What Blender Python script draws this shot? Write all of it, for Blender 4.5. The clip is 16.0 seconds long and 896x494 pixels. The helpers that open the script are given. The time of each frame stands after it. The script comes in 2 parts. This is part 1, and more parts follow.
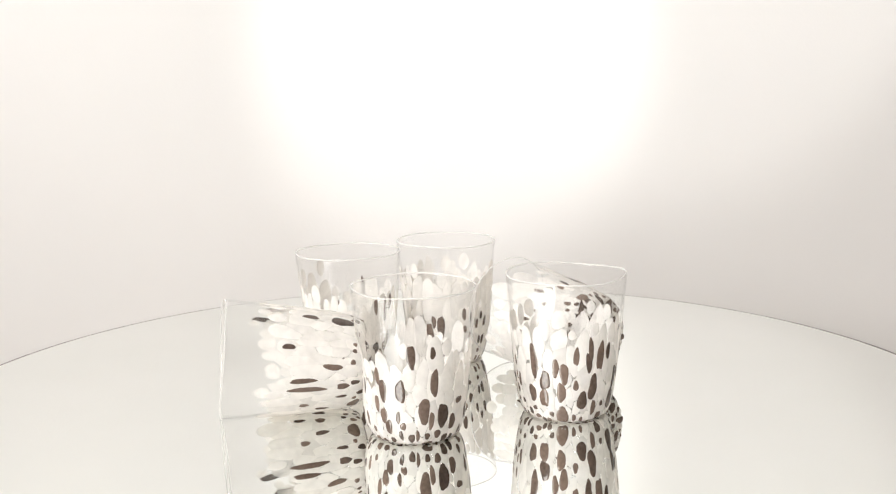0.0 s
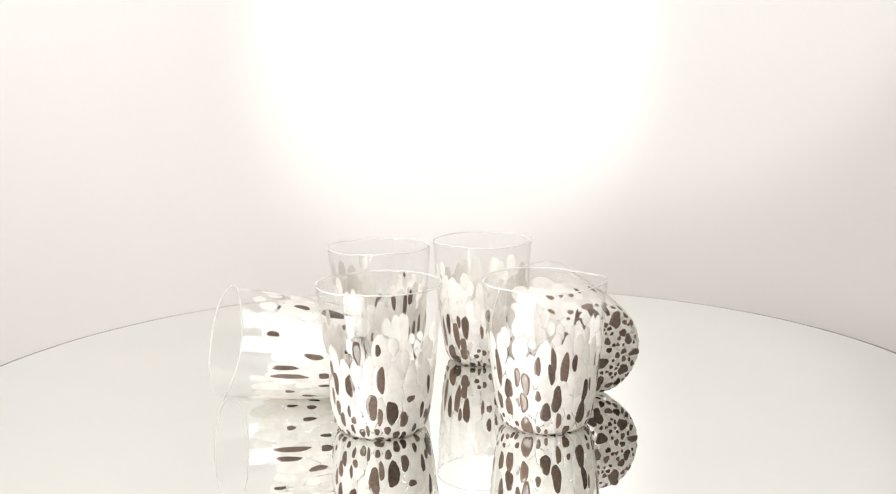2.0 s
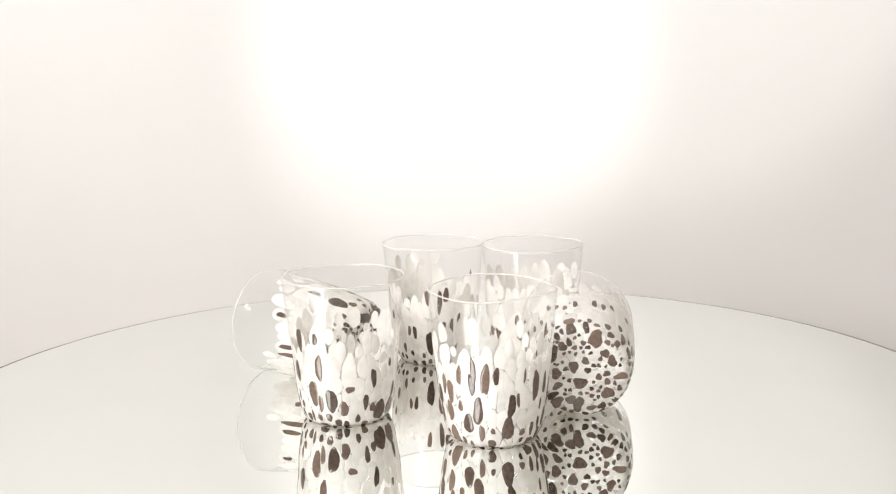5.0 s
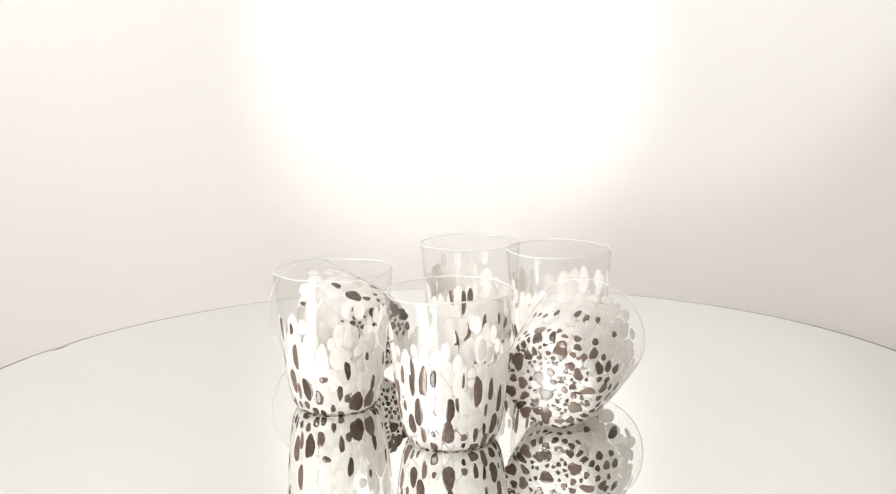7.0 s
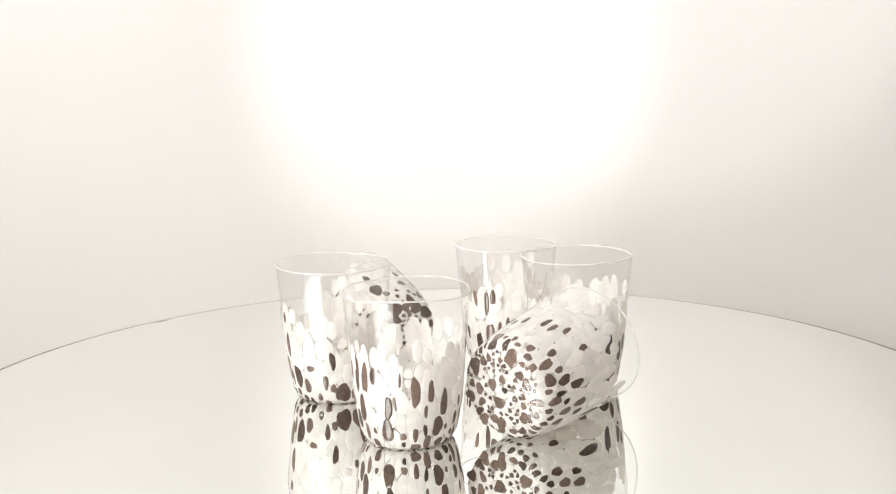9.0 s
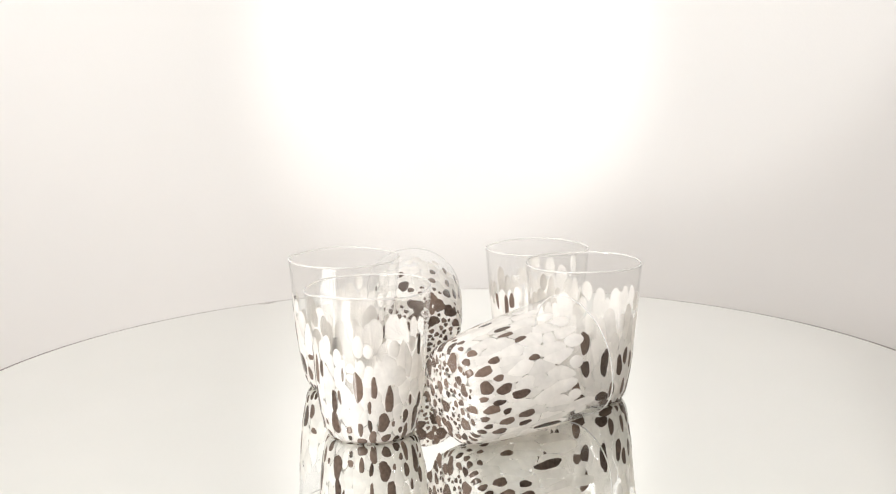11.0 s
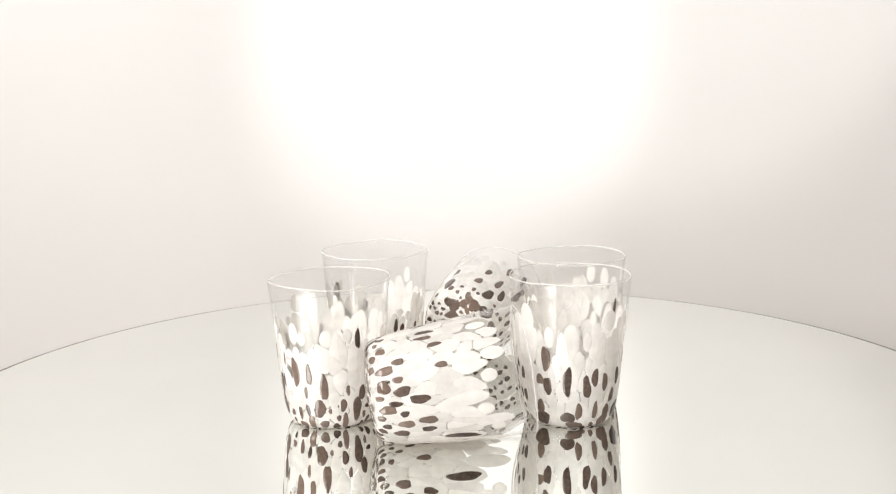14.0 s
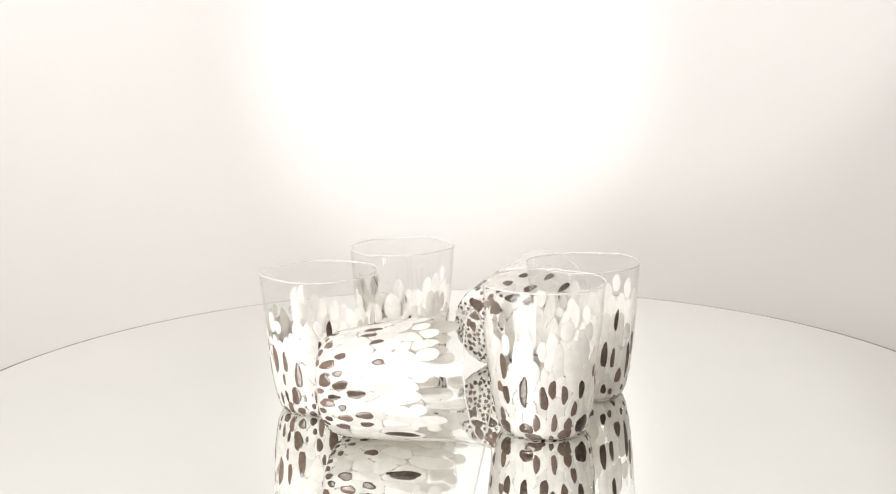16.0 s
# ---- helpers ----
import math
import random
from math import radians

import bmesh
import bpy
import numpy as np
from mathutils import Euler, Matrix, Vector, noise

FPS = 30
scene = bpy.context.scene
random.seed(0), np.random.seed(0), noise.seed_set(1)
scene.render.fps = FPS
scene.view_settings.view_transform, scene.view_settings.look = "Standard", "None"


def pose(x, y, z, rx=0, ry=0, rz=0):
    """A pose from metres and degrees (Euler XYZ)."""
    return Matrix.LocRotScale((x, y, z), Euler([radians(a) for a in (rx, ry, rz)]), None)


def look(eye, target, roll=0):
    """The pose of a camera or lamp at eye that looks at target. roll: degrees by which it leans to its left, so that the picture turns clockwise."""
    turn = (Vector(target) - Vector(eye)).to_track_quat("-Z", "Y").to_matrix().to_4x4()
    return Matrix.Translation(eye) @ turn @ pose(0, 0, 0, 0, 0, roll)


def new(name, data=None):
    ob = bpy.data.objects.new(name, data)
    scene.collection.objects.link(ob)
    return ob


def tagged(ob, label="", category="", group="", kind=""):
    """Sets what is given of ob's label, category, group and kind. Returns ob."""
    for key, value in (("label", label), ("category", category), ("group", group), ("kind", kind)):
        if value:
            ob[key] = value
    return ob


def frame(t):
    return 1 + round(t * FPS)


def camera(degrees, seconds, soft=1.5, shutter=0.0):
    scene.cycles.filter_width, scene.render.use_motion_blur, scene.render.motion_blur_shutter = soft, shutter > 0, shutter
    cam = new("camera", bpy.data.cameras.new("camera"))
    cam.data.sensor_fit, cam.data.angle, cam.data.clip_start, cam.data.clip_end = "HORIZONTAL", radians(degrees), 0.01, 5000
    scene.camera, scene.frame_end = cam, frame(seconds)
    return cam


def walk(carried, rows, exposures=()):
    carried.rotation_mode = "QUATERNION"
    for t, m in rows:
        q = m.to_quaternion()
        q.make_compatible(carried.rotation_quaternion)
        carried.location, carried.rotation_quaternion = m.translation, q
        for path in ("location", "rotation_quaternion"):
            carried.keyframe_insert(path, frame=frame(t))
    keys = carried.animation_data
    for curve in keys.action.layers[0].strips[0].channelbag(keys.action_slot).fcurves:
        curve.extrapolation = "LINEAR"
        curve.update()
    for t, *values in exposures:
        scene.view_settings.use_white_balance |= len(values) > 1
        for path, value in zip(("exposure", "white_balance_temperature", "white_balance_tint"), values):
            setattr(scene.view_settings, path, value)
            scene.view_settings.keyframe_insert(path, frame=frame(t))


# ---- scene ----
SECONDS = 16.0
TURN = -8.733          # degrees a second, clockwise seen from above

cam = camera(47.14, SECONDS, soft=1.2)
EYE = (0.0, -0.7127, 0.2287)
EYE_POSE = look(EYE, (0.0026, 0.2873, 0.2287 - math.tan(0.16867)), roll=-0.947)
scene.cycles.transparent_max_bounces, scene.cycles.max_bounces = 64, 16     # many thin walls lie behind one another
walk(cam, [(0.0, EYE_POSE), (SECONDS, EYE_POSE)], exposures=[(0.0, -0.40), (SECONDS, -0.40)])

# ---- light: a tall window beside the camera ----
world = bpy.data.worlds.new("daylight")
scene.world = world
world.use_nodes = True
wn = world.node_tree.nodes
sky = wn.new("ShaderNodeTexSky")
sky.sky_type, sky.sun_disc = "NISHITA", False
sky.sun_elevation, sky.sun_rotation = radians(38), radians(200)
world.node_tree.links.new(sky.outputs[0], wn["Background"].inputs[0])
wn["Background"].inputs[1].default_value = 0.12


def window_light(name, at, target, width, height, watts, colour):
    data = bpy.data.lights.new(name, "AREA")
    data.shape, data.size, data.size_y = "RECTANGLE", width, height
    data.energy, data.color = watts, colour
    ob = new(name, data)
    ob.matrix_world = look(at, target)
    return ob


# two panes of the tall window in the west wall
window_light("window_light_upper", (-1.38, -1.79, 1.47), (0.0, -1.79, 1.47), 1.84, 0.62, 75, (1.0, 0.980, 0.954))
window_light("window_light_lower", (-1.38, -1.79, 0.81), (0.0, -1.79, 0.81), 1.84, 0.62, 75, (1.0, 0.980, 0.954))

# three added spots, one low, two high, for mirror-bounced light on the back wall
def fill_spot(name, at, target, watts, degrees, blend):
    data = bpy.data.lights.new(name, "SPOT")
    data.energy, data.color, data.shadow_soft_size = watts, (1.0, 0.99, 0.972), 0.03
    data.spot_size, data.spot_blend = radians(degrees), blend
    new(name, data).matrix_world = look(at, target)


fill_spot("wall_bounce_fill", (0.02, -0.55, 1.00), (0.012, 0.58, 0.28), 44, 24, 0.65)
fill_spot("side_bounce_fill", (0.45, -0.55, 1.70), (0.33, 0.58, 0.63), 46, 25.5, 0.22)
# unseen fill, added only to lift the left of the wall
fill_spot("left_wall_fill", (-0.55, -0.55, 1.70), (-0.95, 0.58, 0.10), 66, 58, 1.0)


# ---- materials ----
def material(name):
    m = bpy.data.materials.new(name)
    m.use_nodes = True
    n = m.node_tree.nodes
    return m, n, m.node_tree.links, n["Principled BSDF"]


def noise_tex(n, l, scale, detail=3.0, coord="Object"):
    tc = n.new("ShaderNodeTexCoord")
    t = n.new("ShaderNodeTexNoise")
    t.inputs["Scale"].default_value, t.inputs["Detail"].default_value = scale, detail
    l.new(tc.outputs[coord], t.inputs["Vector"])
    return t


def ramp(n, l, src, lo, hi, a=0.3, b=0.7):
    r = n.new("ShaderNodeValToRGB")
    r.color_ramp.elements[0].position, r.color_ramp.elements[1].position = a, b
    r.color_ramp.elements[0].color, r.color_ramp.elements[1].color = (*lo, 1), (*hi, 1)
    l.new(src, r.inputs[0])
    return r


def bump(n, l, bsdf, src, strength, distance):
    b = n.new("ShaderNodeBump")
    b.inputs["Strength"].default_value, b.inputs["Distance"].default_value = strength, distance
    l.new(src, b.inputs["Height"])
    l.new(b.outputs[0], bsdf.inputs["Normal"])


def paint(name, lo, hi, rough):
    m, n, l, p = material(name)
    big, fine = noise_tex(n, l, 2.2, 4), noise_tex(n, l, 260, 2)
    l.new(ramp(n, l, big.outputs[0], lo, hi).outputs[0], p.inputs["Base Color"])
    p.inputs["Roughness"].default_value = rough
    bump(n, l, p, fine.outputs[0], 0.12, 0.0006)
    return m


WALL = paint("white_wall_paint", (0.772, 0.765, 0.754), (0.792, 0.785, 0.774), 0.75)
ROOM = paint("room_wall_paint", (0.20, 0.19, 0.18), (0.25, 0.24, 0.23), 0.8)
FLOOR = paint("floor_boards", (0.26, 0.19, 0.13), (0.36, 0.27, 0.19), 0.5)
STAND = paint("white_lacquer", (0.68, 0.67, 0.65), (0.74, 0.73, 0.71), 0.4)

MIRROR, n, l, p = material("mirror_silver")
smear = noise_tex(n, l, 9, 5)
l.new(ramp(n, l, smear.outputs[0], (0.845, 0.86, 0.835), (0.87, 0.88, 0.86)).outputs[0], p.inputs["Base Color"])
p.inputs["Metallic"].default_value = 1.0
p.inputs["Roughness"].default_value = 0.004

EDGE, n, l, p = material("ground_glass_edge")
grain = noise_tex(n, l, 60, 3)
l.new(ramp(n, l, grain.outputs[0], (0.15, 0.125, 0.122), (0.24, 0.205, 0.20)).outputs[0], p.inputs["Base Color"])
p.inputs["Roughness"].default_value = 0.45

NICK = paint("dull_scuff", (0.42, 0.38, 0.38), (0.52, 0.47, 0.47), 0.5)

# thin blown wall: the view passes nearly straight, with a gloss that grows at a slant
CLEAR, n, l, p = material("clear_blown_glass")
n.remove(p)
straight, sheen, slant = n.new("ShaderNodeBsdfTransparent"), n.new("ShaderNodeBsdfGlossy"), n.new("ShaderNodeLayerWeight")
straight.inputs[0].default_value = (0.998, 0.998, 0.997, 1)
sheen.inputs["Roughness"].default_value = 0.02
slant.inputs["Blend"].default_value = 0.5
steep, gloss = n.new("ShaderNodeMath"), n.new("ShaderNodeMath")
steep.operation, gloss.operation = "POWER", "MULTIPLY_ADD"
steep.inputs[1].default_value, gloss.inputs[1].default_value, gloss.inputs[2].default_value = 5.0, 0.42, 0.034
streaks, drawn, ripple = noise_tex(n, l, 1.0, 2), n.new("ShaderNodeMapping"), n.new("ShaderNodeBump")
drawn.inputs["Scale"].default_value = (120, 120, 22)       # uneven gathers run up the wall
l.new(streaks.inputs["Vector"].links[0].from_socket, drawn.inputs["Vector"])
l.new(drawn.outputs[0], streaks.inputs["Vector"])
ripple.inputs["Strength"].default_value, ripple.inputs["Distance"].default_value = 0.6, 0.0016
l.new(streaks.outputs[0], ripple.inputs["Height"])
l.new(ripple.outputs[0], sheen.inputs["Normal"])
thin_wall = n.new("ShaderNodeMixShader")
l.new(slant.outputs["Facing"], steep.inputs[0])
l.new(steep.outputs[0], gloss.inputs[0])
l.new(gloss.outputs[0], thin_wall.inputs[0])
l.new(straight.outputs[0], thin_wall.inputs[1])
l.new(sheen.outputs[0], thin_wall.inputs[2])
l.new(thin_wall.outputs[0], n["Material Output"].inputs["Surface"])


# the glow of light piped to the lip is put into its pale colour
LIP, n, l, p = material("glass_lip_painted_glow")
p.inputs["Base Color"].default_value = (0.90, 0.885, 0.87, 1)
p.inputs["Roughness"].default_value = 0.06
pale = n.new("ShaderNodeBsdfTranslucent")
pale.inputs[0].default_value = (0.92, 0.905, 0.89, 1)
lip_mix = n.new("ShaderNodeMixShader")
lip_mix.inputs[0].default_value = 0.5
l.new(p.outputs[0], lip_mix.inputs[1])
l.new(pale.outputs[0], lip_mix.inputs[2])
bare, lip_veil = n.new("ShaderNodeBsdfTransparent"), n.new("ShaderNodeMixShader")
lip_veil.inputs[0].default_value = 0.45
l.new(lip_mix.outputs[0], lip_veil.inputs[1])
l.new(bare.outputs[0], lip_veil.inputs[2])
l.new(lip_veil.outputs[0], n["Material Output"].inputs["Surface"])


def opal(name, lo, hi, glow, scale, metal=0.0, rough=0.14, through_light=None):
    """Coloured glass chips melted into the wall: glossy, and letting a little light through."""
    m, n, l, p = material(name)
    info = n.new("ShaderNodeObjectInfo")
    island = n.new("ShaderNodeNewGeometry")
    add = n.new("ShaderNodeMath")
    add.operation = "FRACT"
    sm = n.new("ShaderNodeMath")
    l.new(info.outputs["Random"], sm.inputs[0])
    l.new(island.outputs["Random Per Island"], sm.inputs[1])
    l.new(sm.outputs[0], add.inputs[0])
    tex = noise_tex(n, l, scale, 3)
    mix = n.new("ShaderNodeMath")
    mix.operation = "MULTIPLY_ADD"
    mix.inputs[1].default_value = 0.45
    l.new(add.outputs[0], mix.inputs[0])
    half = n.new("ShaderNodeMath")
    half.operation = "MULTIPLY"
    half.inputs[1].default_value = 0.55
    l.new(tex.outputs[0], half.inputs[0])
    l.new(half.outputs[0], mix.inputs[2])
    c = ramp(n, l, mix.outputs[0], lo, hi, 0.2, 0.8)
    l.new(c.outputs[0], p.inputs["Base Color"])
    p.inputs["Roughness"].default_value = rough
    p.inputs["Metallic"].default_value = metal
    p.inputs["IOR"].default_value = 1.46
    tr = n.new("ShaderNodeBsdfTranslucent")
    if through_light:
        tr.inputs[0].default_value = (*through_light, 1)
    else:
        l.new(c.outputs[0], tr.inputs[0])
    ms = n.new("ShaderNodeMixShader")
    ms.inputs[0].default_value = glow
    l.new(p.outputs[0], ms.inputs[1])
    l.new(tr.outputs[0], ms.inputs[2])
    if not through_light:
        l.new(ms.outputs[0], n["Material Output"].inputs["Surface"])
        return m
    # thin, milky places let the view through
    clear, veil, thin = n.new("ShaderNodeBsdfTransparent"), n.new("ShaderNodeMixShader"), n.new("ShaderNodeMapRange")
    thin.inputs["From Min"].default_value, thin.inputs["From Max"].default_value = 0.15, 0.75
    thin.inputs["To Min"].default_value, thin.inputs["To Max"].default_value = 0.32, 0.0
    l.new(mix.outputs[0], thin.inputs["Value"])
    l.new(thin.outputs[0], veil.inputs[0])
    l.new(ms.outputs[0], veil.inputs[1])
    l.new(clear.outputs[0], veil.inputs[2])
    l.new(veil.outputs[0], n["Material Output"].inputs["Surface"])
    return m


WHITE = opal("white_opal_chips", (0.86, 0.855, 0.84), (0.94, 0.94, 0.93), 0.36, 160, 0.0, 0.07, (0.985, 0.90, 0.80))
BROWN = opal("brown_chips", (0.050, 0.034, 0.027), (0.225, 0.160, 0.127), 0.06, 420, 0.0, 0.08)
BROWN.node_tree.nodes["Principled BSDF"].inputs["Specular IOR Level"].default_value = 0.5


# ---- builders ----
def mesh_of(bm, name, mat, smooth=True):
    me = bpy.data.meshes.new(name)
    bm.to_mesh(me)
    bm.free()
    me.materials.append(mat)
    for f in me.polygons:
        f.use_smooth = smooth
    return me


def part(name, bm, mat, parent, label="", smooth=True):
    ob = new(name, mesh_of(bm, name, mat, smooth))
    ob.parent = parent
    return tagged(ob, label) if label else ob


def box(bm, x0, x1, y0, y1, z0, z1):
    m = Matrix.LocRotScale(((x0 + x1) / 2, (y0 + y1) / 2, (z0 + z1) / 2), None, (x1 - x0, y1 - y0, z1 - z0))
    bmesh.ops.create_cube(bm, size=1.0, matrix=m)


def lathe(bm, profile, segments, wobble=None, cap=True):
    """Turn (radius, height) pairs round z; wobble(angle, r, z) gives the final radius and height."""
    rings = []
    for r, z in profile:
        ring = []
        for i in range(segments):
            a = 2 * math.pi * i / segments
            rr, zz = wobble(a, r, z) if wobble else (r, z)
            ring.append(bm.verts.new((rr * math.cos(a), rr * math.sin(a), zz)))
        rings.append(ring)
    for lo, hi in zip(rings, rings[1:]):
        for i in range(segments):
            j = (i + 1) % segments
            bm.faces.new((lo[i], lo[j], hi[j], hi[i]))
    if cap:
        bm.faces.new(list(reversed(rings[0])))
        bm.faces.new(rings[-1])
    return rings


# ---- the room ----
def slab(name, label, mat, *boxes):
    bm = bmesh.new()
    for b in boxes:
        box(bm, *b)
    return tagged(new(name, mesh_of(bm, name, mat, False)), label, kind="structure")


FLOOR_Z, TOP_Z = -0.80, 2.10
slab("wall_north", "plain white painted wall behind the turntable", WALL, (-1.52, 2.12, 0.58, 0.70, FLOOR_Z, TOP_Z))
slab("wall_east", "plain painted side wall of the room", ROOM, (2.0, 2.12, -3.12, 0.58, FLOOR_Z, TOP_Z))
slab("wall_west", "white painted side wall with a window opening", WALL,
     (-1.52, -1.40, -3.12, -2.72, FLOOR_Z, TOP_Z), (-1.52, -1.40, -0.86, 0.58, FLOOR_Z, TOP_Z),
     (-1.52, -1.40, -2.72, -0.86, FLOOR_Z, 0.46), (-1.52, -1.40, -2.72, -0.86, 1.82, TOP_Z), (-1.50, -1.385, -2.72, -0.86, 1.125, 1.155))
slab("wall_south", "plain painted wall of the room", ROOM, (-1.4, 2.0, -3.12, -3.0, FLOOR_Z, TOP_Z))
slab("floor", "brown boarded floor of the room", FLOOR, (-1.52, 2.12, -3.12, 0.70, FLOOR_Z - 0.1, FLOOR_Z))
slab("ceiling", "plain white ceiling", WALL, (-1.52, 2.12, -3.12, 0.70, TOP_Z, TOP_Z + 0.1))

# ---- the turntable ----
DISC_R = 0.3775
DISC_OFF = (-0.0024, 0.0065)
DISC_AT = (-0.001, -0.012)


def pedestal():
    bm = bmesh.new()
    lathe(bm, [(0.20, FLOOR_Z), (0.20, FLOOR_Z + 0.02), (0.05, FLOOR_Z + 0.05), (0.045, -0.14), (0.16, -0.10), (0.16, -0.065)], 48)
    ob = new("pedestal", mesh_of(bm, "pedestal", STAND))
    return tagged(ob, "round white pedestal under the turntable", "pedestal")


def turntable():
    """The drive box stays; the mirror disc on it turns."""
    bm = bmesh.new()
    lathe(bm, [(0.10, -0.065), (0.13, -0.062), (0.13, -0.025), (0.12, -0.012), (0.06, -0.008)], 64)
    ob = new("turntable_base", mesh_of(bm, "turntable_base", STAND))
    tagged(ob, "low round white motor base carrying the mirror disc", "turntable")
    disc = tagged(new("mirror_disc"), "large round mirror disc with a thin ground edge", "mirror")
    bm = bmesh.new()
    lathe(bm, [(DISC_R - 0.0065, -0.004), (DISC_R - 0.0055, 0.0)], 256)
    part("mirror_glass", bm, MIRROR, disc, smooth=False)
    bm = bmesh.new()
    lathe(bm, [(DISC_R - 0.0062, -0.0062), (DISC_R - 0.001, -0.006), (DISC_R, -0.005), (DISC_R, -0.0018), (DISC_R - 0.0012, -0.0006),
               (DISC_R - 0.0055, -0.0002)], 256, cap=False)
    part("ground_edge", bm, EDGE, disc, "dull grey ground edge")
    bm = bmesh.new()
    lathe(bm, [(DISC_R - 0.007, -0.008), (DISC_R - 0.0063, -0.0045)], 128)
    part("backing", bm, STAND, disc)
    bm = bmesh.new()
    for i in range(9):
        a = radians(216.6 + (i - 4) * 0.42)
        w = 0.0035 * (1 - ((i - 4) / 4.6) ** 2)
        for r, z in ((DISC_R - 0.0052, 0.0006), (DISC_R - 0.0052 - w, 0.0004)):
            bm.verts.new((r * math.cos(a), r * math.sin(a), z))
    bm.verts.ensure_lookup_table()
    for i in range(8):
        bm.faces.new((bm.verts[2 * i], bm.verts[2 * i + 1], bm.verts[2 * i + 3], bm.verts[2 * i + 2]))
    bmesh.ops.recalc_face_normals(bm, faces=bm.faces)
    part("edge_nick", bm, NICK, disc, "shallow grey nick at the edge")
    return disc


pedestal()
DISC = turntable()

# ---- the drinking glasses ----
OUTER = [(0.0, 0.0), (0.023, 0.0), (0.0262, 0.0005), (0.0286, 0.0024), (0.0306, 0.0068), (0.0321, 0.0140), (0.0342, 0.0265), (0.0363, 0.045),
         (0.0377, 0.06), (0.0391, 0.08), (0.0402, 0.095)]


def outer_radius(z):
    z = min(max(z, 0.0), 0.095)
    for (r0, z0), (r1, z1) in zip(OUTER[1:], OUTER[2:]):
        if z <= z1:
            return r0 + (r1 - r0) * (z - z0) / (z1 - z0)
    return OUTER[-1][0]


# where the soft glass was pressed in or out: degrees round the tumbler, height, depth, breadth in degrees, reach in height
DENTS = {1: ((285, 0.058, -0.0015, 38, 0.020), (120, 0.030, 0.0010, 45, 0.018)),
         2: ((188, 0.044, -0.0026, 42, 0.017), (20, 0.050, -0.0010, 40, 0.020), (180, 0.014, 0.0010, 40, 0.010)),
         3: ((200, 0.060, -0.0014, 40, 0.020), (40, 0.030, 0.0011, 45, 0.018)),
         4: ((260, 0.050, 0.0012, 40, 0.020), (140, 0.045, -0.0016, 40, 0.020)),
         5: ((90, 0.070, -0.0012, 40, 0.020),), 6: ((200, 0.060, -0.0012, 40, 0.020),)}


class Shape:
    """One hand-blown tumbler: its size, and the uneven wall that its chips follow."""

    def __init__(self, seed, rim=0.0402, height=0.095, foot=0.0, bulge=0.0):
        self.seed, self.kr, self.kz, self.foot, self.bulge = seed, rim / 0.0402, height / 0.095, foot, bulge

    def sag(self, r):
        """How far the rounded underside stands out at this radius."""
        return self.bulge * max(0.0, 1 - (r / (0.0262 * self.kr + self.foot)) ** 2)

    def wall(self, a, r, z, inner=False):
        s, up = self.seed * 7.3, min(1.0, z / 0.095)
        v = Vector((math.cos(a) * 1.1 + s, math.sin(a) * 1.1, z * 14))
        d = noise.noise(v) * 0.0013 * (0.35 + up)
        w = Vector((math.cos(a) * 6 + s, math.sin(a) * 6, z * 18 + 9))
        d += noise.noise(w) * (0.00040 if inner else 0.00012)
        for deg, at_z, depth, breadth, tall in DENTS[self.seed]:
            turn = (math.degrees(a) - deg + 180) % 360 - 180
            d += depth * math.exp(-(turn / breadth) ** 2 - ((z - at_z) / tall) ** 2)
        lift = noise.noise(Vector((math.cos(a) * 0.9, math.sin(a) * 0.9, s))) * 0.0022 * up ** 3
        return r * self.kr + self.foot * (1 - up) + (d if r > 0.01 else 0), z * self.kz + lift

    def point(self, a, z, out):
        """A place on the outside, out metres off it; below z = 0 the chips run on across the underside."""
        if z < 0:
            r = max(0.0, 0.0262 * self.kr + self.foot + z)
            return Vector((r * math.cos(a), r * math.sin(a), 0.0008 - out - self.sag(r)))
        r, h = self.wall(a, outer_radius(z), z)
        tilt = 0.085 if z > 0.012 else 0.9 - 60 * z
        return Vector(((r + out * math.cos(tilt)) * math.cos(a), (r + out * math.cos(tilt)) * math.sin(a), h - out * math.sin(tilt)))


def body_mesh(shape):
    prof = [(0.0005, 0.0), (0.009, 0.0), (0.016, 0.0)] + OUTER[1:5]
    zs = [0.014 + (0.0935 - 0.014) * i / 24 for i in range(24)] + [0.0932, 0.0936]
    prof += [(outer_radius(z), z) for z in zs]
    inner = [(outer_radius(z) - 0.0007 - 0.0006 * (1 - z / 0.095), z) for z in reversed(zs)]
    inner += [(0.0286, 0.0098), (0.0262, 0.0072), (0.0225, 0.0060), (0.012, 0.0055), (0.0005, 0.0054)]
    bm = bmesh.new()
    k = len(prof)
    rings = []
    for i, (r, z) in enumerate(prof + inner):
        ring = []
        for j in range(96):
            a = 2 * math.pi * j / 96
            rr, zz = shape.wall(a, r, z, i >= k)
            if r < 0.001:
                rr = 0.0005
            if i < 4:
                zz -= shape.sag(rr)
            ring.append(bm.verts.new((rr * math.cos(a), rr * math.sin(a), zz)))
        rings.append(ring)
    for lo, hi in zip(rings, rings[1:]):
        for i in range(96):
            j = (i + 1) % 96
            bm.faces.new((lo[i], lo[j], hi[j], hi[i]))
    bm.faces.new(list(reversed(rings[0])))
    bm.faces.new(rings[-1])
    bmesh.ops.recalc_face_normals(bm, faces=bm.faces)
    return bm


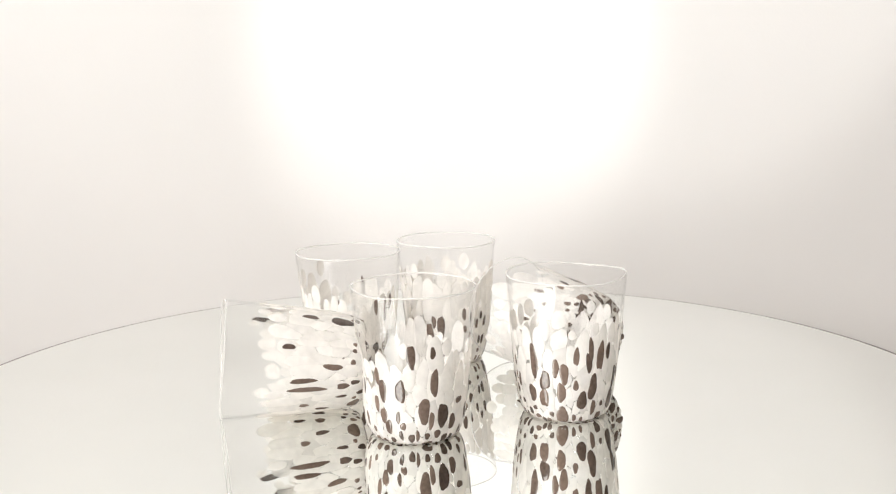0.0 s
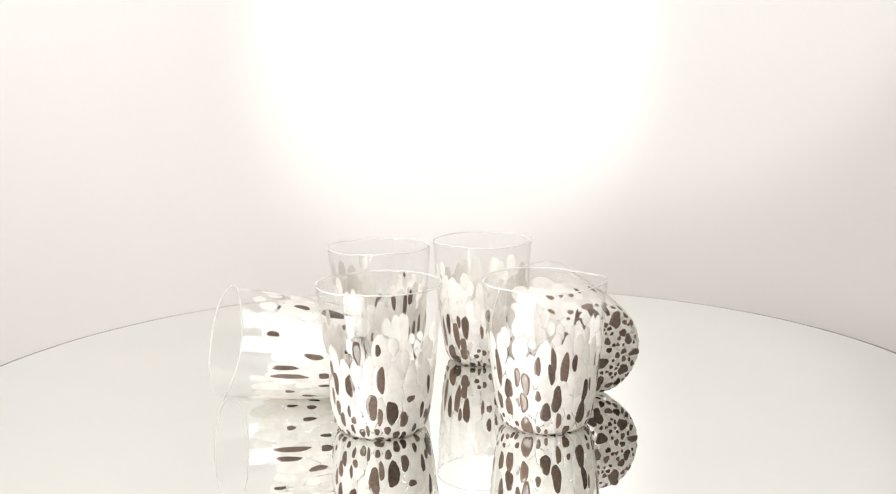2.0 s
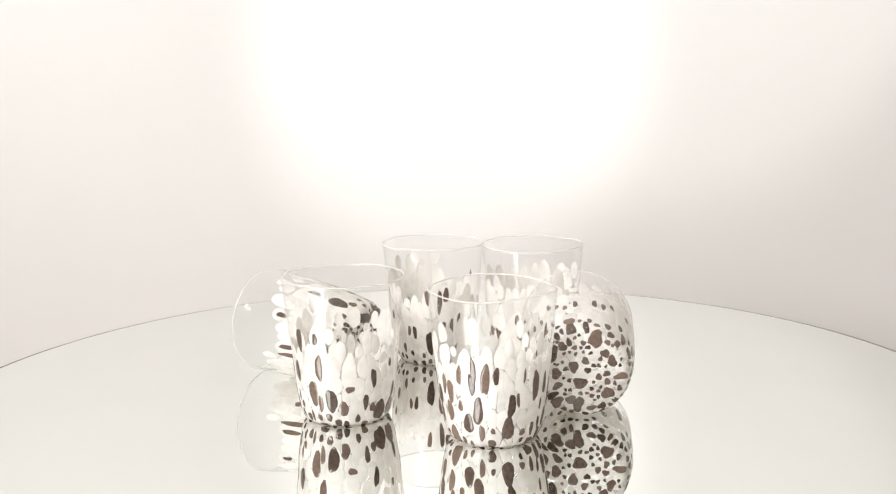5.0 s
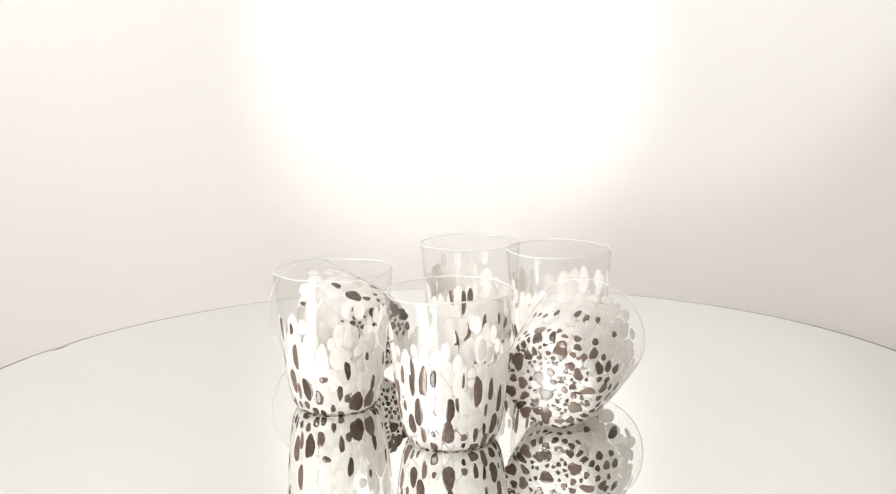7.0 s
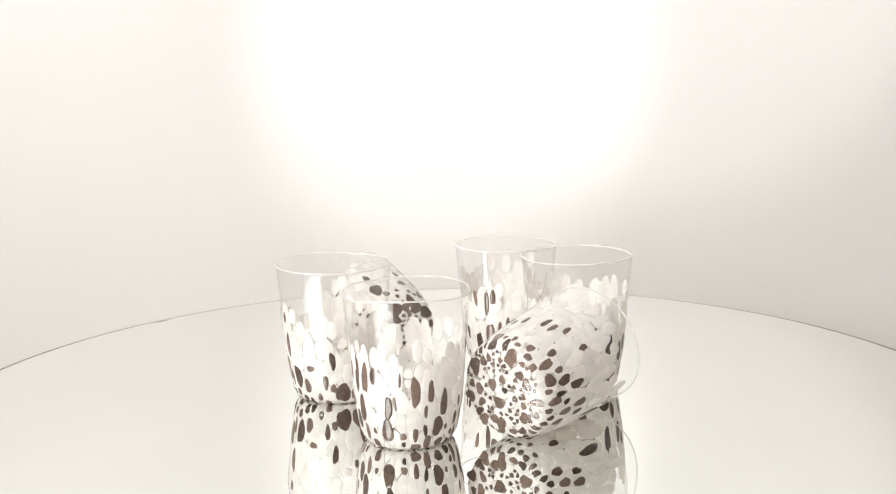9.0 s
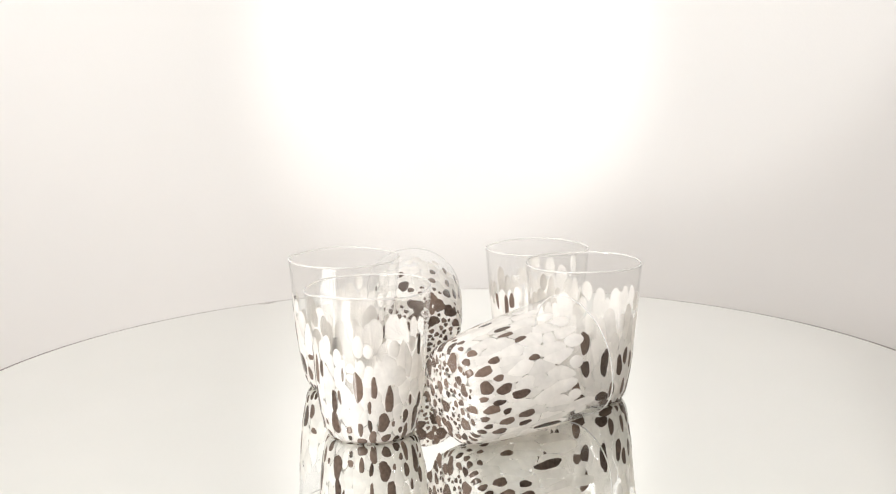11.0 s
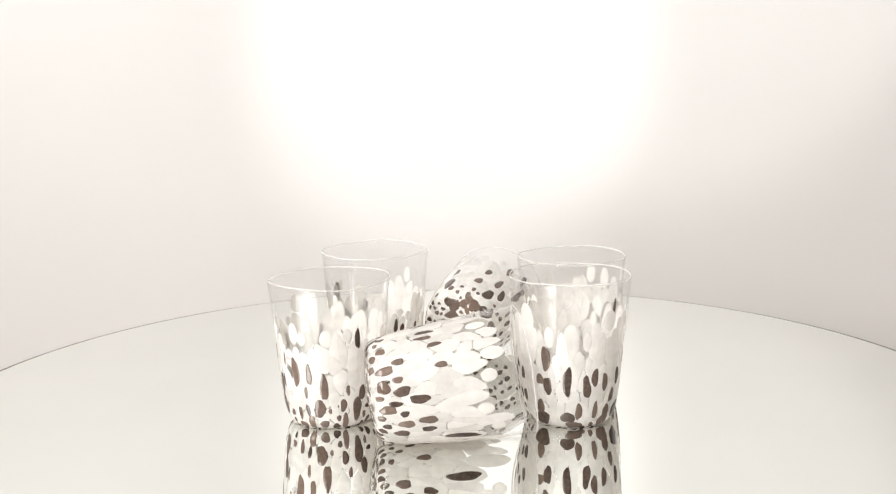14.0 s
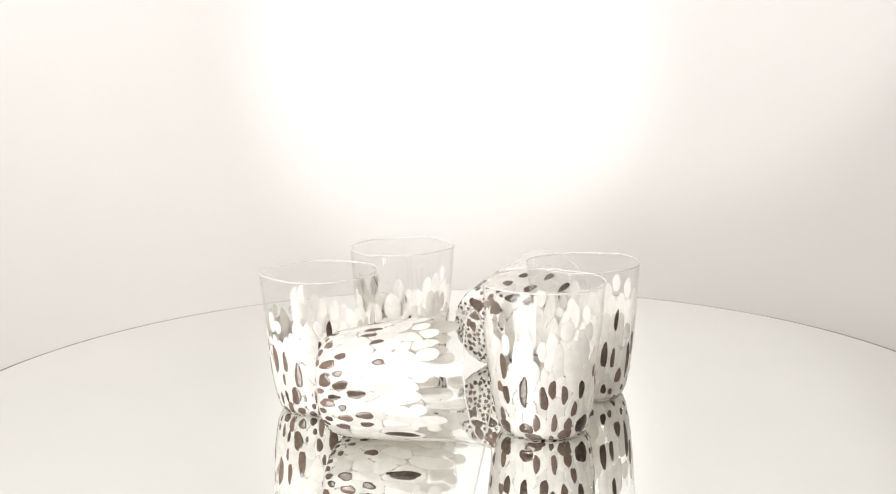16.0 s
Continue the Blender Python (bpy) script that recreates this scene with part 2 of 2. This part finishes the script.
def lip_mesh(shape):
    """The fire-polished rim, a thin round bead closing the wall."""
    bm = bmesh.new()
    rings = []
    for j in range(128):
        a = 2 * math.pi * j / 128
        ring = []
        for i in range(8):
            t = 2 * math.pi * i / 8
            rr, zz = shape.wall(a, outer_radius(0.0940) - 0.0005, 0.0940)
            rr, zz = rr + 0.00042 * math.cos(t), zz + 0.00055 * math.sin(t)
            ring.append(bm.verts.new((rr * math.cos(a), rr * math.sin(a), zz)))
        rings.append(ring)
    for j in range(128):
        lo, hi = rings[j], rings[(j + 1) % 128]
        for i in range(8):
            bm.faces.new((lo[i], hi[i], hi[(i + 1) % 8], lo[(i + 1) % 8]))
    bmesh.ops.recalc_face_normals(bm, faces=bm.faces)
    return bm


def chip(bm, shape, rng, a, z, w, h, lean, out, dome, sides=14, rough=0.12, sink=0.00022):
    """A melted chip: a low dome with an uneven oval outline on the outside of the wall (w across, h along it)."""
    ph = [rng.uniform(0, 6.28) for _ in range(3)]
    power = rng.uniform(0.85, 1.0)

    def at(u, v, o):
        if z < 0:
            r0 = max(0.002, 0.0262 * shape.kr + shape.foot + z)
            c = Vector((r0 * math.cos(a), r0 * math.sin(a), 0)) + Vector((-math.sin(a), math.cos(a), 0)) * u + Vector((math.cos(a), math.sin(a), 0)) * v
            return Vector((c.x, c.y, 0.0004 - min(o, 0.0003) - shape.sag(math.hypot(c.x, c.y))))
        zz = z + v
        r = max(0.008, outer_radius(zz))
        if zz < 0:
            return shape.point(a + u / 0.024, zz, o)
        return shape.point(a + u / r, zz, o)

    ca, sa = math.cos(lean), math.sin(lean)
    rings = []
    for f, lift in ((1.0, -sink), (0.9, 0.35), (0.6, 0.8)):
        ring = []
        for i in range(sides):
            t = 2 * math.pi * i / sides
            k = f * (1 + rough * (math.sin(2 * t + ph[0]) * 0.5 + math.sin(3 * t + ph[1]) * 0.6 + math.sin(5 * t + ph[2]) * 0.3))
            c, s = math.cos(t), math.sin(t)
            u = math.copysign(abs(c) ** power, c) * k * w / 2
            v = math.copysign(abs(s) ** power, s) * k * h / 2
            u, v = u * ca - v * sa, u * sa + v * ca
            ring.append(bm.verts.new(at(u, v, out + (lift if lift < 0 else lift * dome))))
        rings.append(ring)
    mid = bm.verts.new(at(0, 0, out + dome))
    for lo, hi in zip(rings, rings[1:]):
        for i in range(sides):
            j = (i + 1) % sides
            bm.faces.new((lo[i], lo[j], hi[j], hi[i]))
    for i in range(sides):
        bm.faces.new((rings[-1][i], rings[-1][(i + 1) % sides], mid))


STRETCH = 2.15          # pale chips are drawn out upwards


def clip_half(poly, nx, ny, d):
    """The part of a convex polygon with x * nx + y * ny <= d."""
    kept = []
    for i, p in enumerate(poly):
        q = poly[(i + 1) % len(poly)]
        dp, dq = p[0] * nx + p[1] * ny - d, q[0] * nx + q[1] * ny - d
        if dp <= 0:
            kept.append(p)
        if dp * dq < 0:
            t = dp / (dp - dq)
            kept.append((p[0] + (q[0] - p[0]) * t, p[1] + (q[1] - p[1]) * t))
    return kept


def cell_outline(point, near, gap, reach, rng, sides=16):
    """How far a melted chip spreads, direction by direction, until it meets its neighbours."""
    poly = [(reach * math.cos(2 * math.pi * i / 20), reach * math.sin(2 * math.pi * i / 20)) for i in range(20)]
    for dx, dy in near:
        d = math.hypot(dx, dy)
        poly = clip_half(poly, dx / d, dy / d, max(d / 2 - (gap * rng.uniform(0.4, 2.2) if rng.random() < 0.46 else -0.0006), 0.0003))
        if len(poly) < 3:
            return None
    spread = []
    for i in range(sides):
        t = 2 * math.pi * i / sides
        c, si = math.cos(t), math.sin(t)
        best = reach
        for j, p in enumerate(poly):
            q = poly[(j + 1) % len(poly)]
            ex, ey = q[0] - p[0], q[1] - p[1]
            den = c * ey - si * ex
            if abs(den) > 1e-12:
                k = (p[0] * ey - p[1] * ex) / den
                if k > 0:
                    best = min(best, k)
        spread.append(best)
    return [0.12 * spread[i - 1] + 0.76 * spread[i] + 0.12 * spread[(i + 1) % sides] for i in range(sides)]


def pale_chip(shape, a, z, outline, out, dome, stretch=STRETCH):
    bm = bmesh.new()
    r = outer_radius(z)
    rings = []
    for f, lift in ((1.0, -0.00004), (0.9, out + dome * 0.5), (0.55, out + dome)):
        ring = []
        for i, k in enumerate(outline):
            t = 2 * math.pi * i / len(outline)
            u, v = f * k * math.cos(t), f * k * math.sin(t) * stretch
            ring.append(bm.verts.new(shape.point(a + u / r, max(z + v, 0.0003), lift)))
        rings.append(ring)
    mid = bm.verts.new(shape.point(a, z, out + dome))
    for lo, hi in zip(rings, rings[1:]):
        for i in range(len(lo)):
            j = (i + 1) % len(lo)
            bm.faces.new((lo[i], lo[j], hi[j], hi[i]))
    for i in range(len(outline)):
        bm.faces.new((rings[-1][i], rings[-1][(i + 1) % len(outline)], mid))
    return bm


def white_layer(shape, rng, top):
    """Pale chips melted against one another with hairline gaps; top(angle) is where they end. Yields one bmesh a chip."""
    seeds = []
    z, row = 0.0015, 0
    while z < 0.085:
        pitch = 0.0047 + 0.0030 * min(1, z / 0.05)
        count = int(2 * math.pi * outer_radius(z) / pitch)
        for i in range(count):
            a = 2 * math.pi * (i + 0.5 * (row % 2) + rng.uniform(-0.42, 0.42)) / count
            zz = max(0.0012, z + rng.uniform(-0.46, 0.46) * pitch * STRETCH)
            if zz < top(a) + rng.uniform(-0.014, 0.006) and rng.random() > 0.02:
                seeds.append((a, zz))
        z += pitch * STRETCH * 0.86
        row += 1
    for a, z in seeds:
        r = outer_radius(z)
        near = []
        for b, y in seeds:
            dx, dy = ((b - a + math.pi) % (2 * math.pi) - math.pi) * r, (y - z) / STRETCH
            if 0 < dx * dx + dy * dy < 0.016 ** 2:
                near.append((dx, dy))
        lobe = z > top(a) - 0.012
        outline = cell_outline((a, z), near, 0.00011, rng.uniform(0.0026, 0.0050) if lobe else 0.0072, rng)
        if outline:
            yield pale_chip(shape, a, z, outline, rng.uniform(0.00003, 0.00006), 0.00016 if lobe else 0.00002,
                            rng.uniform(1.15, STRETCH) if lobe else STRETCH)
    for ring_r in (0.003, 0.0085, 0.0140, 0.0195, 0.0245):
        count = max(3, int(2 * math.pi * ring_r / 0.0062))
        for i in range(count):
            bm = bmesh.new()
            a = 2 * math.pi * (i + rng.uniform(-0.2, 0.2)) / count + ring_r * 90
            chip(bm, shape, rng, a, ring_r - 0.0262 * shape.kr - shape.foot, 0.0070, 0.0064, rng.uniform(-1, 1), rng.uniform(0.00002, 0.00012), 0.0001, 10, 0.2)
            yield bm


def extra_spots(rng, count, taken):
    """Small chips near the foot, and larger ones wherever the wall is still bare."""
    spots = []
    tries = 0
    while len(spots) < count and tries < 8000:
        tries += 1
        z = 0.002 + 0.042 * rng.random() ** 1.9
        a = rng.uniform(0, 360)
        h = rng.uniform(0.0030, 0.0060) if z < 0.014 else rng.uniform(0.006, 0.0125)
        w = rng.uniform(0.0026, 0.0046)
        far = True
        for b in taken + spots:
            gap = abs((a - b[0] + 180) % 360 - 180)
            wide, tall = (7, 0.58) if z < 0.014 else (20, 0.62)
            if gap * 0.00057 < (w + b[2]) * 0.58 and abs(z - b[1]) < (h + b[3]) * tall or (z >= 0.014 and gap < wide and b in taken and abs(z - b[1]) < 0.02):
                far = False
                break
        if far:
            spots.append((a, z, w, h))
    return spots


def drinking_glass(shape, label, reach, side, low, base):
    """A tumbler: clear wall, pale chips over its lower part, and brown chips among them."""
    rng = random.Random(int(shape.seed * 100))
    ob = tagged(new("drinking_glass"), label, "drinking glass", "speckled tumblers on the mirror")
    body = part("glass_body", body_mesh(shape), CLEAR, ob, "clear thin blown glass")
    for f in body.data.polygons:
        if f.center.z > 0.0925 * shape.kz and abs(f.normal.z) > 0.7:
            f.use_smooth = False
    body.visible_shadow = False
    part("rim", lip_mesh(shape), LIP, ob, "fire-polished rim, edge glow put into its pale colour").visible_shadow = False

    def top(a):
        s = shape.seed * 3.1
        v = Vector((math.cos(a) * 1.6 + s, math.sin(a) * 1.6, s))
        return reach + noise.noise(v) * 0.014 + noise.noise(v * 4) * 0.007

    for bm in white_layer(shape, rng, top):
        part("white_chip", bm, WHITE, ob)
    taken = [(a, z / 1000, (min(w, 6.2) if h > 20 else w) / 1000, min(h, 26) / 1000) for a, z, w, h in side + low]
    for a, z, w, h in taken + extra_spots(rng, 56, taken):
        bm = bmesh.new()
        chip(bm, shape, rng, radians(a), z, min(w, 0.012) * 0.94, h * 0.94, rng.uniform(-0.10, 0.10), 0.00016, 0.00012, 16, 0.15, 0.00012)
        part("brown_chip", bm, BROWN, ob)
    under = [(a, z / 1000, w / 1000, h / 1000) for a, z, w, h in base]
    if not under:
        under = [(math.degrees(i * 2.399), 0.024 * math.sqrt((i + 0.5) / 22) - 0.0262, rng.uniform(0.003, 0.006), rng.uniform(0.003, 0.005)) for i in range(22)]
    for a, z, w, h in under:
        bm = bmesh.new()
        chip(bm, shape, rng, radians(a), z, w, h, rng.uniform(-0.4, 0.4), 0.0003, 0.0002, 14, 0.22)
        part("brown_chip", bm, BROWN, ob)
    spread = [((0.0262 + z) * math.cos(radians(a)), (0.0262 + z) * math.sin(radians(a)), max(w, h)) for a, z, w, h in under]
    for _ in range(700):
        r, a, size = 0.025 * math.sqrt(rng.random()), rng.uniform(0, 6.28), rng.uniform(0.0024, 0.0050)
        x, y = r * math.cos(a), r * math.sin(a)
        if all(math.hypot(x - u, y - v) > (size + k) * 0.47 for u, v, k in spread):
            spread.append((x, y, size))
            bm = bmesh.new()
            chip(bm, shape, rng, a, r - 0.0262, size, size * 0.85, rng.uniform(-1, 1), 0.0003, 0.0002, 12, 0.24)
            part("brown_chip", bm, BROWN, ob)
    return ob


LYING_TILT = math.atan2(0.0402 - 0.0316, 0.085)


def lying(x, y, yaw, size, lift=0.0):
    """The pose of a tumbler on its side: its mouth points along yaw (degrees)."""
    low = min(z * math.sin(LYING_TILT) - r * math.cos(LYING_TILT) for r, z in OUTER) * size
    return (pose(x, y, 0, 0, 0, yaw) @ Matrix.Translation((-0.0475 * size, 0, 0.0006 + lift - low))
            @ pose(0, 0, 0, 0, -math.degrees(LYING_TILT), 0) @ pose(0, 0, 0, 0, 90, 0))


# brown chips of each tumbler: degrees round it, height (below zero: inwards across the foot), width and length, in millimetres
A_SIDE = [(229, 42.3, 6.7, 24.7), (358, 39.1, 6.5, 22.0), (303, 45.6, 6.0, 22.1), (295, 25.2, 7.0, 18.9), (327, 13.9, 7.7, 17.0), (68, 13.6, 6.9,
    17.8), (30, 29.7, 6.1, 19.0), (24, 15.3, 8.2, 13.4), (260, 6.5, 9.0, 12.2), (241, 29.8, 7.3, 14.3), (262, 35.1, 5.9, 17.2), (283, 16.5, 7.2,
    13.9), (239, 18.1, 6.6, 14.6), (330, 28.2, 5.6, 16.2), (259, 22.4, 6.7, 13.5), (224, 20.1, 6.6, 12.4), (291, 50.1, 4.4, 18.5), (289, 41.9, 4.9,
    14.2), (14, 38.2, 4.7, 14.4), (253, 38.8, 4.5, 14.1), (66, 61.0, 4.0, 15.3), (73, 24.0, 5.5, 11.1), (275, 46.7, 4.5, 13.2), (12, 5.2, 5.3, 10.7)]
A_LOW = [(54, 6.0, 4.6, 11.5), (314, 47.8, 4.1, 12.7), (298, 10.9, 3.8, 12.2), (51, 17.2, 4.6, 9.8), (28, 4.3, 6.6, 6.2), (358, 2.8, 7.2, 5.4), (309,
    3.8, 5.1, 7.5), (358, 11.3, 3.9, 9.4), (275, 27.2, 3.8, 7.9), (9, 13.7, 2.8, 9.6), (43, 2.4, 5.0, 5.0), (337, 31.8, 2.4, 9.6), (9, 26.0, 2.7,
    8.5), (56, 27.1, 2.8, 7.9), (343, 46.4, 1.8, 9.5)]
A_BASE = []
B_SIDE = [(2, 9.4, 11.1, 15.6), (302, 19.5, 7.9, 18.1), (22, 9.2, 9.6, 14.4), (281, 23.7, 7.1, 19.6), (257, 36.3, 7.2, 14.9), (269, 58.4, 6.2, 16.6),
    (291, 41.4, 5.9, 17.6), (237, 36.0, 6.0, 16.6), (316, 13.8, 6.3, 10.4), (350, 33.0, 4.7, 13.7), (236, 19.8, 5.1, 11.6), (231, 44.3, 5.0, 11.4),
    (25, 20.3, 4.7, 11.8), (241, 12.6, 5.3, 9.6), (341, 17.5, 4.2, 11.6), (228, 26.8, 4.4, 11.0), (289, 17.1, 3.8, 12.2), (308, 3.6, 5.2, 6.2), (350,
    12.9, 4.6, 6.9), (297, 7.6, 5.1, 6.0), (289, 60.3, 3.6, 8.4), (267, 5.7, 4.2, 6.9), (323, 27.0, 6.1, 4.8), (253, 19.3, 3.0, 9.0)]
B_LOW = [(318, 2.5, 4.4, 5.5), (258, 13.7, 4.5, 5.4), (332, 6.2, 3.6, 6.5), (287, 1.4, 7.7, 3.0), (255, 7.6, 2.8, 7.6), (274, 7.3, 2.5, 8.3)]
B_BASE = []
C_SIDE = [(104, 28.7, 13.7, 26.1), (113, 39.4, 9.7, 20.7), (309, 20.0, 9.1, 21.0), (325, 29.3, 7.2, 18.9), (65, 35.6, 5.3, 18.9), (322, 53.4, 4.7,
    19.3), (88, 18.8, 6.4, 11.9), (349, 11.7, 5.8, 12.3), (348, 34.3, 4.0, 17.2), (330, 58.3, 5.4, 12.1), (78, 59.5, 4.1, 15.0), (76, 32.7, 4.1,
    14.4), (333, 3.8, 8.1, 6.4), (307, 56.6, 3.5, 13.9), (338, 33.0, 3.3, 14.1), (326, 13.5, 6.0, 6.8), (68, 10.4, 4.6, 8.2)]
C_LOW = []
C_BASE = []
D_SIDE = [(219, 24.7, 12.4, 28.8), (23, 32.6, 10.4, 20.7), (247, 25.1, 8.1, 24.7), (350, 6.3, 18.5, 10.6), (95, 9.0, 13.6, 13.3), (231, 9.1, 11.9,
    13.8), (237, 4.1, 15.8, 9.0), (262, 32.5, 6.3, 21.4), (0, 46.9, 7.0, 16.7), (233, 33.0, 5.7, 19.2), (44, 29.0, 6.1, 15.7), (71, 4.1, 10.8, 8.8),
    (257, 10.8, 8.9, 10.0), (257, 17.9, 6.6, 12.4), (1, 29.0, 5.9, 13.2), (23, 8.4, 9.7, 7.8), (87, 32.8, 5.4, 13.3), (53, 34.8, 5.2, 13.4), (31, 2.8,
    11.7, 5.8), (66, 31.1, 5.4, 12.1), (350, 14.2, 6.5, 9.9), (36, 12.6, 5.1, 11.8), (73, 11.0, 6.1, 9.0), (56, 12.7, 4.2, 12.8)]
D_LOW = [(79, 20.7, 4.6, 10.9), (352, 32.8, 5.8, 7.8), (253, 36.5, 4.1, 10.4), (267, 2.0, 4.8, 4.2), (43, 1.2, 3.8, 2.6)]
D_BASE = []
E_SIDE = [(249, 45.9, 10.2, 31.1), (157, 17.3, 10.0, 16.0), (73, 39.9, 4.2, 27.8), (220, 12.0, 7.7, 14.4), (39, 7.4, 10.2, 9.6), (234, 23.4, 5.5,
    16.2), (240, 65.5, 4.5, 19.0), (221, 32.6, 4.9, 16.0), (220, 59.2, 4.8, 15.4), (83, 43.0, 3.6, 20.1), (197, 22.3, 7.3, 8.3), (98, 24.1, 4.1,
    14.6), (200, 41.0, 5.7, 10.2), (158, 38.4, 5.2, 11.0), (75, 16.6, 4.4, 9.3), (118, 53.4, 3.8, 10.4), (165, 7.8, 5.5, 6.4), (79, 8.7, 3.5, 6.4),
    (60, 16.8, 2.8, 7.9), (178, 2.7, 3.7, 2.9), (117, 9.8, 3.0, 3.3)]
E_LOW = []
E_BASE = [(170, -7.2, 10.7, 10.3), (215, -3.4, 8.9, 10.6), (237, -0.9, 10.5, 8.6), (230, -15.3, 8.5, 9.2), (157, -14.6, 12.4, 6.2), (106, -18.1, 9.2,
    5.7), (193, -5.6, 6.3, 8.3), (202, -1.2, 6.6, 6.9), (261, -0.3, 6.0, 6.6), (111, -13.6, 7.3, 4.9), (157, -3.4, 4.5, 7.1), (207, -9.5, 5.1, 4.9),
    (63, -12.3, 3.8, 5.8), (45, -21.4, 3.6, 3.7)]
F_SIDE = [(313, 50.6, 10.7, 21.8), (114, 1.6, 12.9, 11.7), (266, 27.6, 5.1, 13.9), (251, 7.6, 8.2, 8.3), (257, 18.0, 6.2, 10.9), (165, 9.9, 7.6, 8.8),
    (288, 31.2, 5.2, 12.5), (234, 9.4, 5.2, 12.3), (275, 8.6, 5.3, 11.4), (292, 18.5, 5.9, 10.1), (165, 3.1, 7.1, 8.0), (305, 15.1, 5.3, 10.3), (299,
    30.9, 4.4, 9.1), (184, 3.5, 4.2, 9.3), (227, 17.8, 4.6, 7.6), (269, 13.2, 3.8, 8.6), (210, 8.6, 5.3, 6.0), (245, 16.3, 4.3, 6.7), (229, 0.9, 4.7,
    6.0), (280, 17.9, 4.0, 5.6), (216, 3.2, 5.2, 4.4), (285, 4.4, 3.6, 5.6), (188, 9.3, 3.4, 5.6), (262, 4.6, 3.1, 5.7)]
F_LOW = [(312, 1.9, 3.7, 4.7)]
F_BASE = [(199, -3.2, 9.7, 11.5), (124, -3.9, 11.7, 8.3), (7, -5.9, 7.6, 11.4), (14, -21.4, 8.7, 8.7), (310, -6.4, 7.8, 9.7), (38, -1.4, 7.3, 8.8),
    (74, -1.0, 7.6, 8.2), (89, -10.9, 7.9, 7.0), (129, -20.4, 6.8, 8.0), (246, -7.2, 8.2, 5.9), (275, -3.0, 5.3, 8.8), (22, -7.8, 6.3, 7.1), (50,
    -2.7, 5.0, 8.6), (144, -5.6, 6.3, 6.0), (61, -9.5, 4.5, 7.9), (226, -8.2, 5.9, 5.9), (331, -1.6, 5.8, 5.0), (94, -4.4, 5.2, 5.5), (346, -2.6, 7.3,
    3.8), (190, -18.9, 4.9, 5.5), (157, -5.1, 3.6, 6.3), (270, -12.5, 3.8, 5.4), (281, -17.4, 4.9, 4.1), (232, -23.9, 4.4, 4.3)]

UPRIGHT = "upright clear tumbler speckled white and brown, standing on the mirror"
FALLEN = "clear tumbler speckled white and brown, lying sideways on the mirror"
GLASSES = []          # the tumblers with their poses at the start
for seed, x, y, rim, height, reach, chips in ((1, 0.0797, -0.0417, 0.0402, 0.0966, 0.068, (A_SIDE, A_LOW, A_BASE)),
                                              (2, -0.0211, -0.0772, 0.0406, 0.0968, 0.060, (B_SIDE, B_LOW, B_BASE)),
                                              (3, -0.0747, 0.0631, 0.0398, 0.0957, 0.066, (C_SIDE, C_LOW, C_BASE)),
                                              (4, 0.0006, 0.0966, 0.0397, 0.0973, 0.073, (D_SIDE, D_LOW, D_BASE))):
    GLASSES.append((drinking_glass(Shape(seed, rim, height), UPRIGHT, reach, *chips), pose(x, y, 0.0003)))
for seed, x, y, yaw, size, foot, reach, chips in ((5, -0.1055, -0.0353, 192.0, 1.011, 0.0, 0.068, (E_SIDE, E_LOW, E_BASE)),
                                                  (6, 0.0794, 0.0507, 128.5, 1.024, 0.0012, 0.074, (F_SIDE, F_LOW, F_BASE))):
    GLASSES.append((drinking_glass(Shape(seed, 0.0402 * size, 0.095 * size, foot, 0.0030), FALLEN, reach, *chips), lying(x, y, yaw, size, foot)))


def motions():
    """The turntable turns steadily and carries the mirror and the tumblers round."""
    steps = [0.5 * i for i in range(int(SECONDS * 2) + 1)]
    for ob, start in GLASSES:
        walk(ob, [(t, pose(0, 0, 0, 0, 0, TURN * t) @ start) for t in steps])
    here = pose(DISC_AT[0], DISC_AT[1], 0)
    walk(DISC, [(t, here @ pose(0, 0, 0, 0, 0, TURN * t) @ pose(DISC_OFF[0], DISC_OFF[1], 0)) for t in steps])


motions()
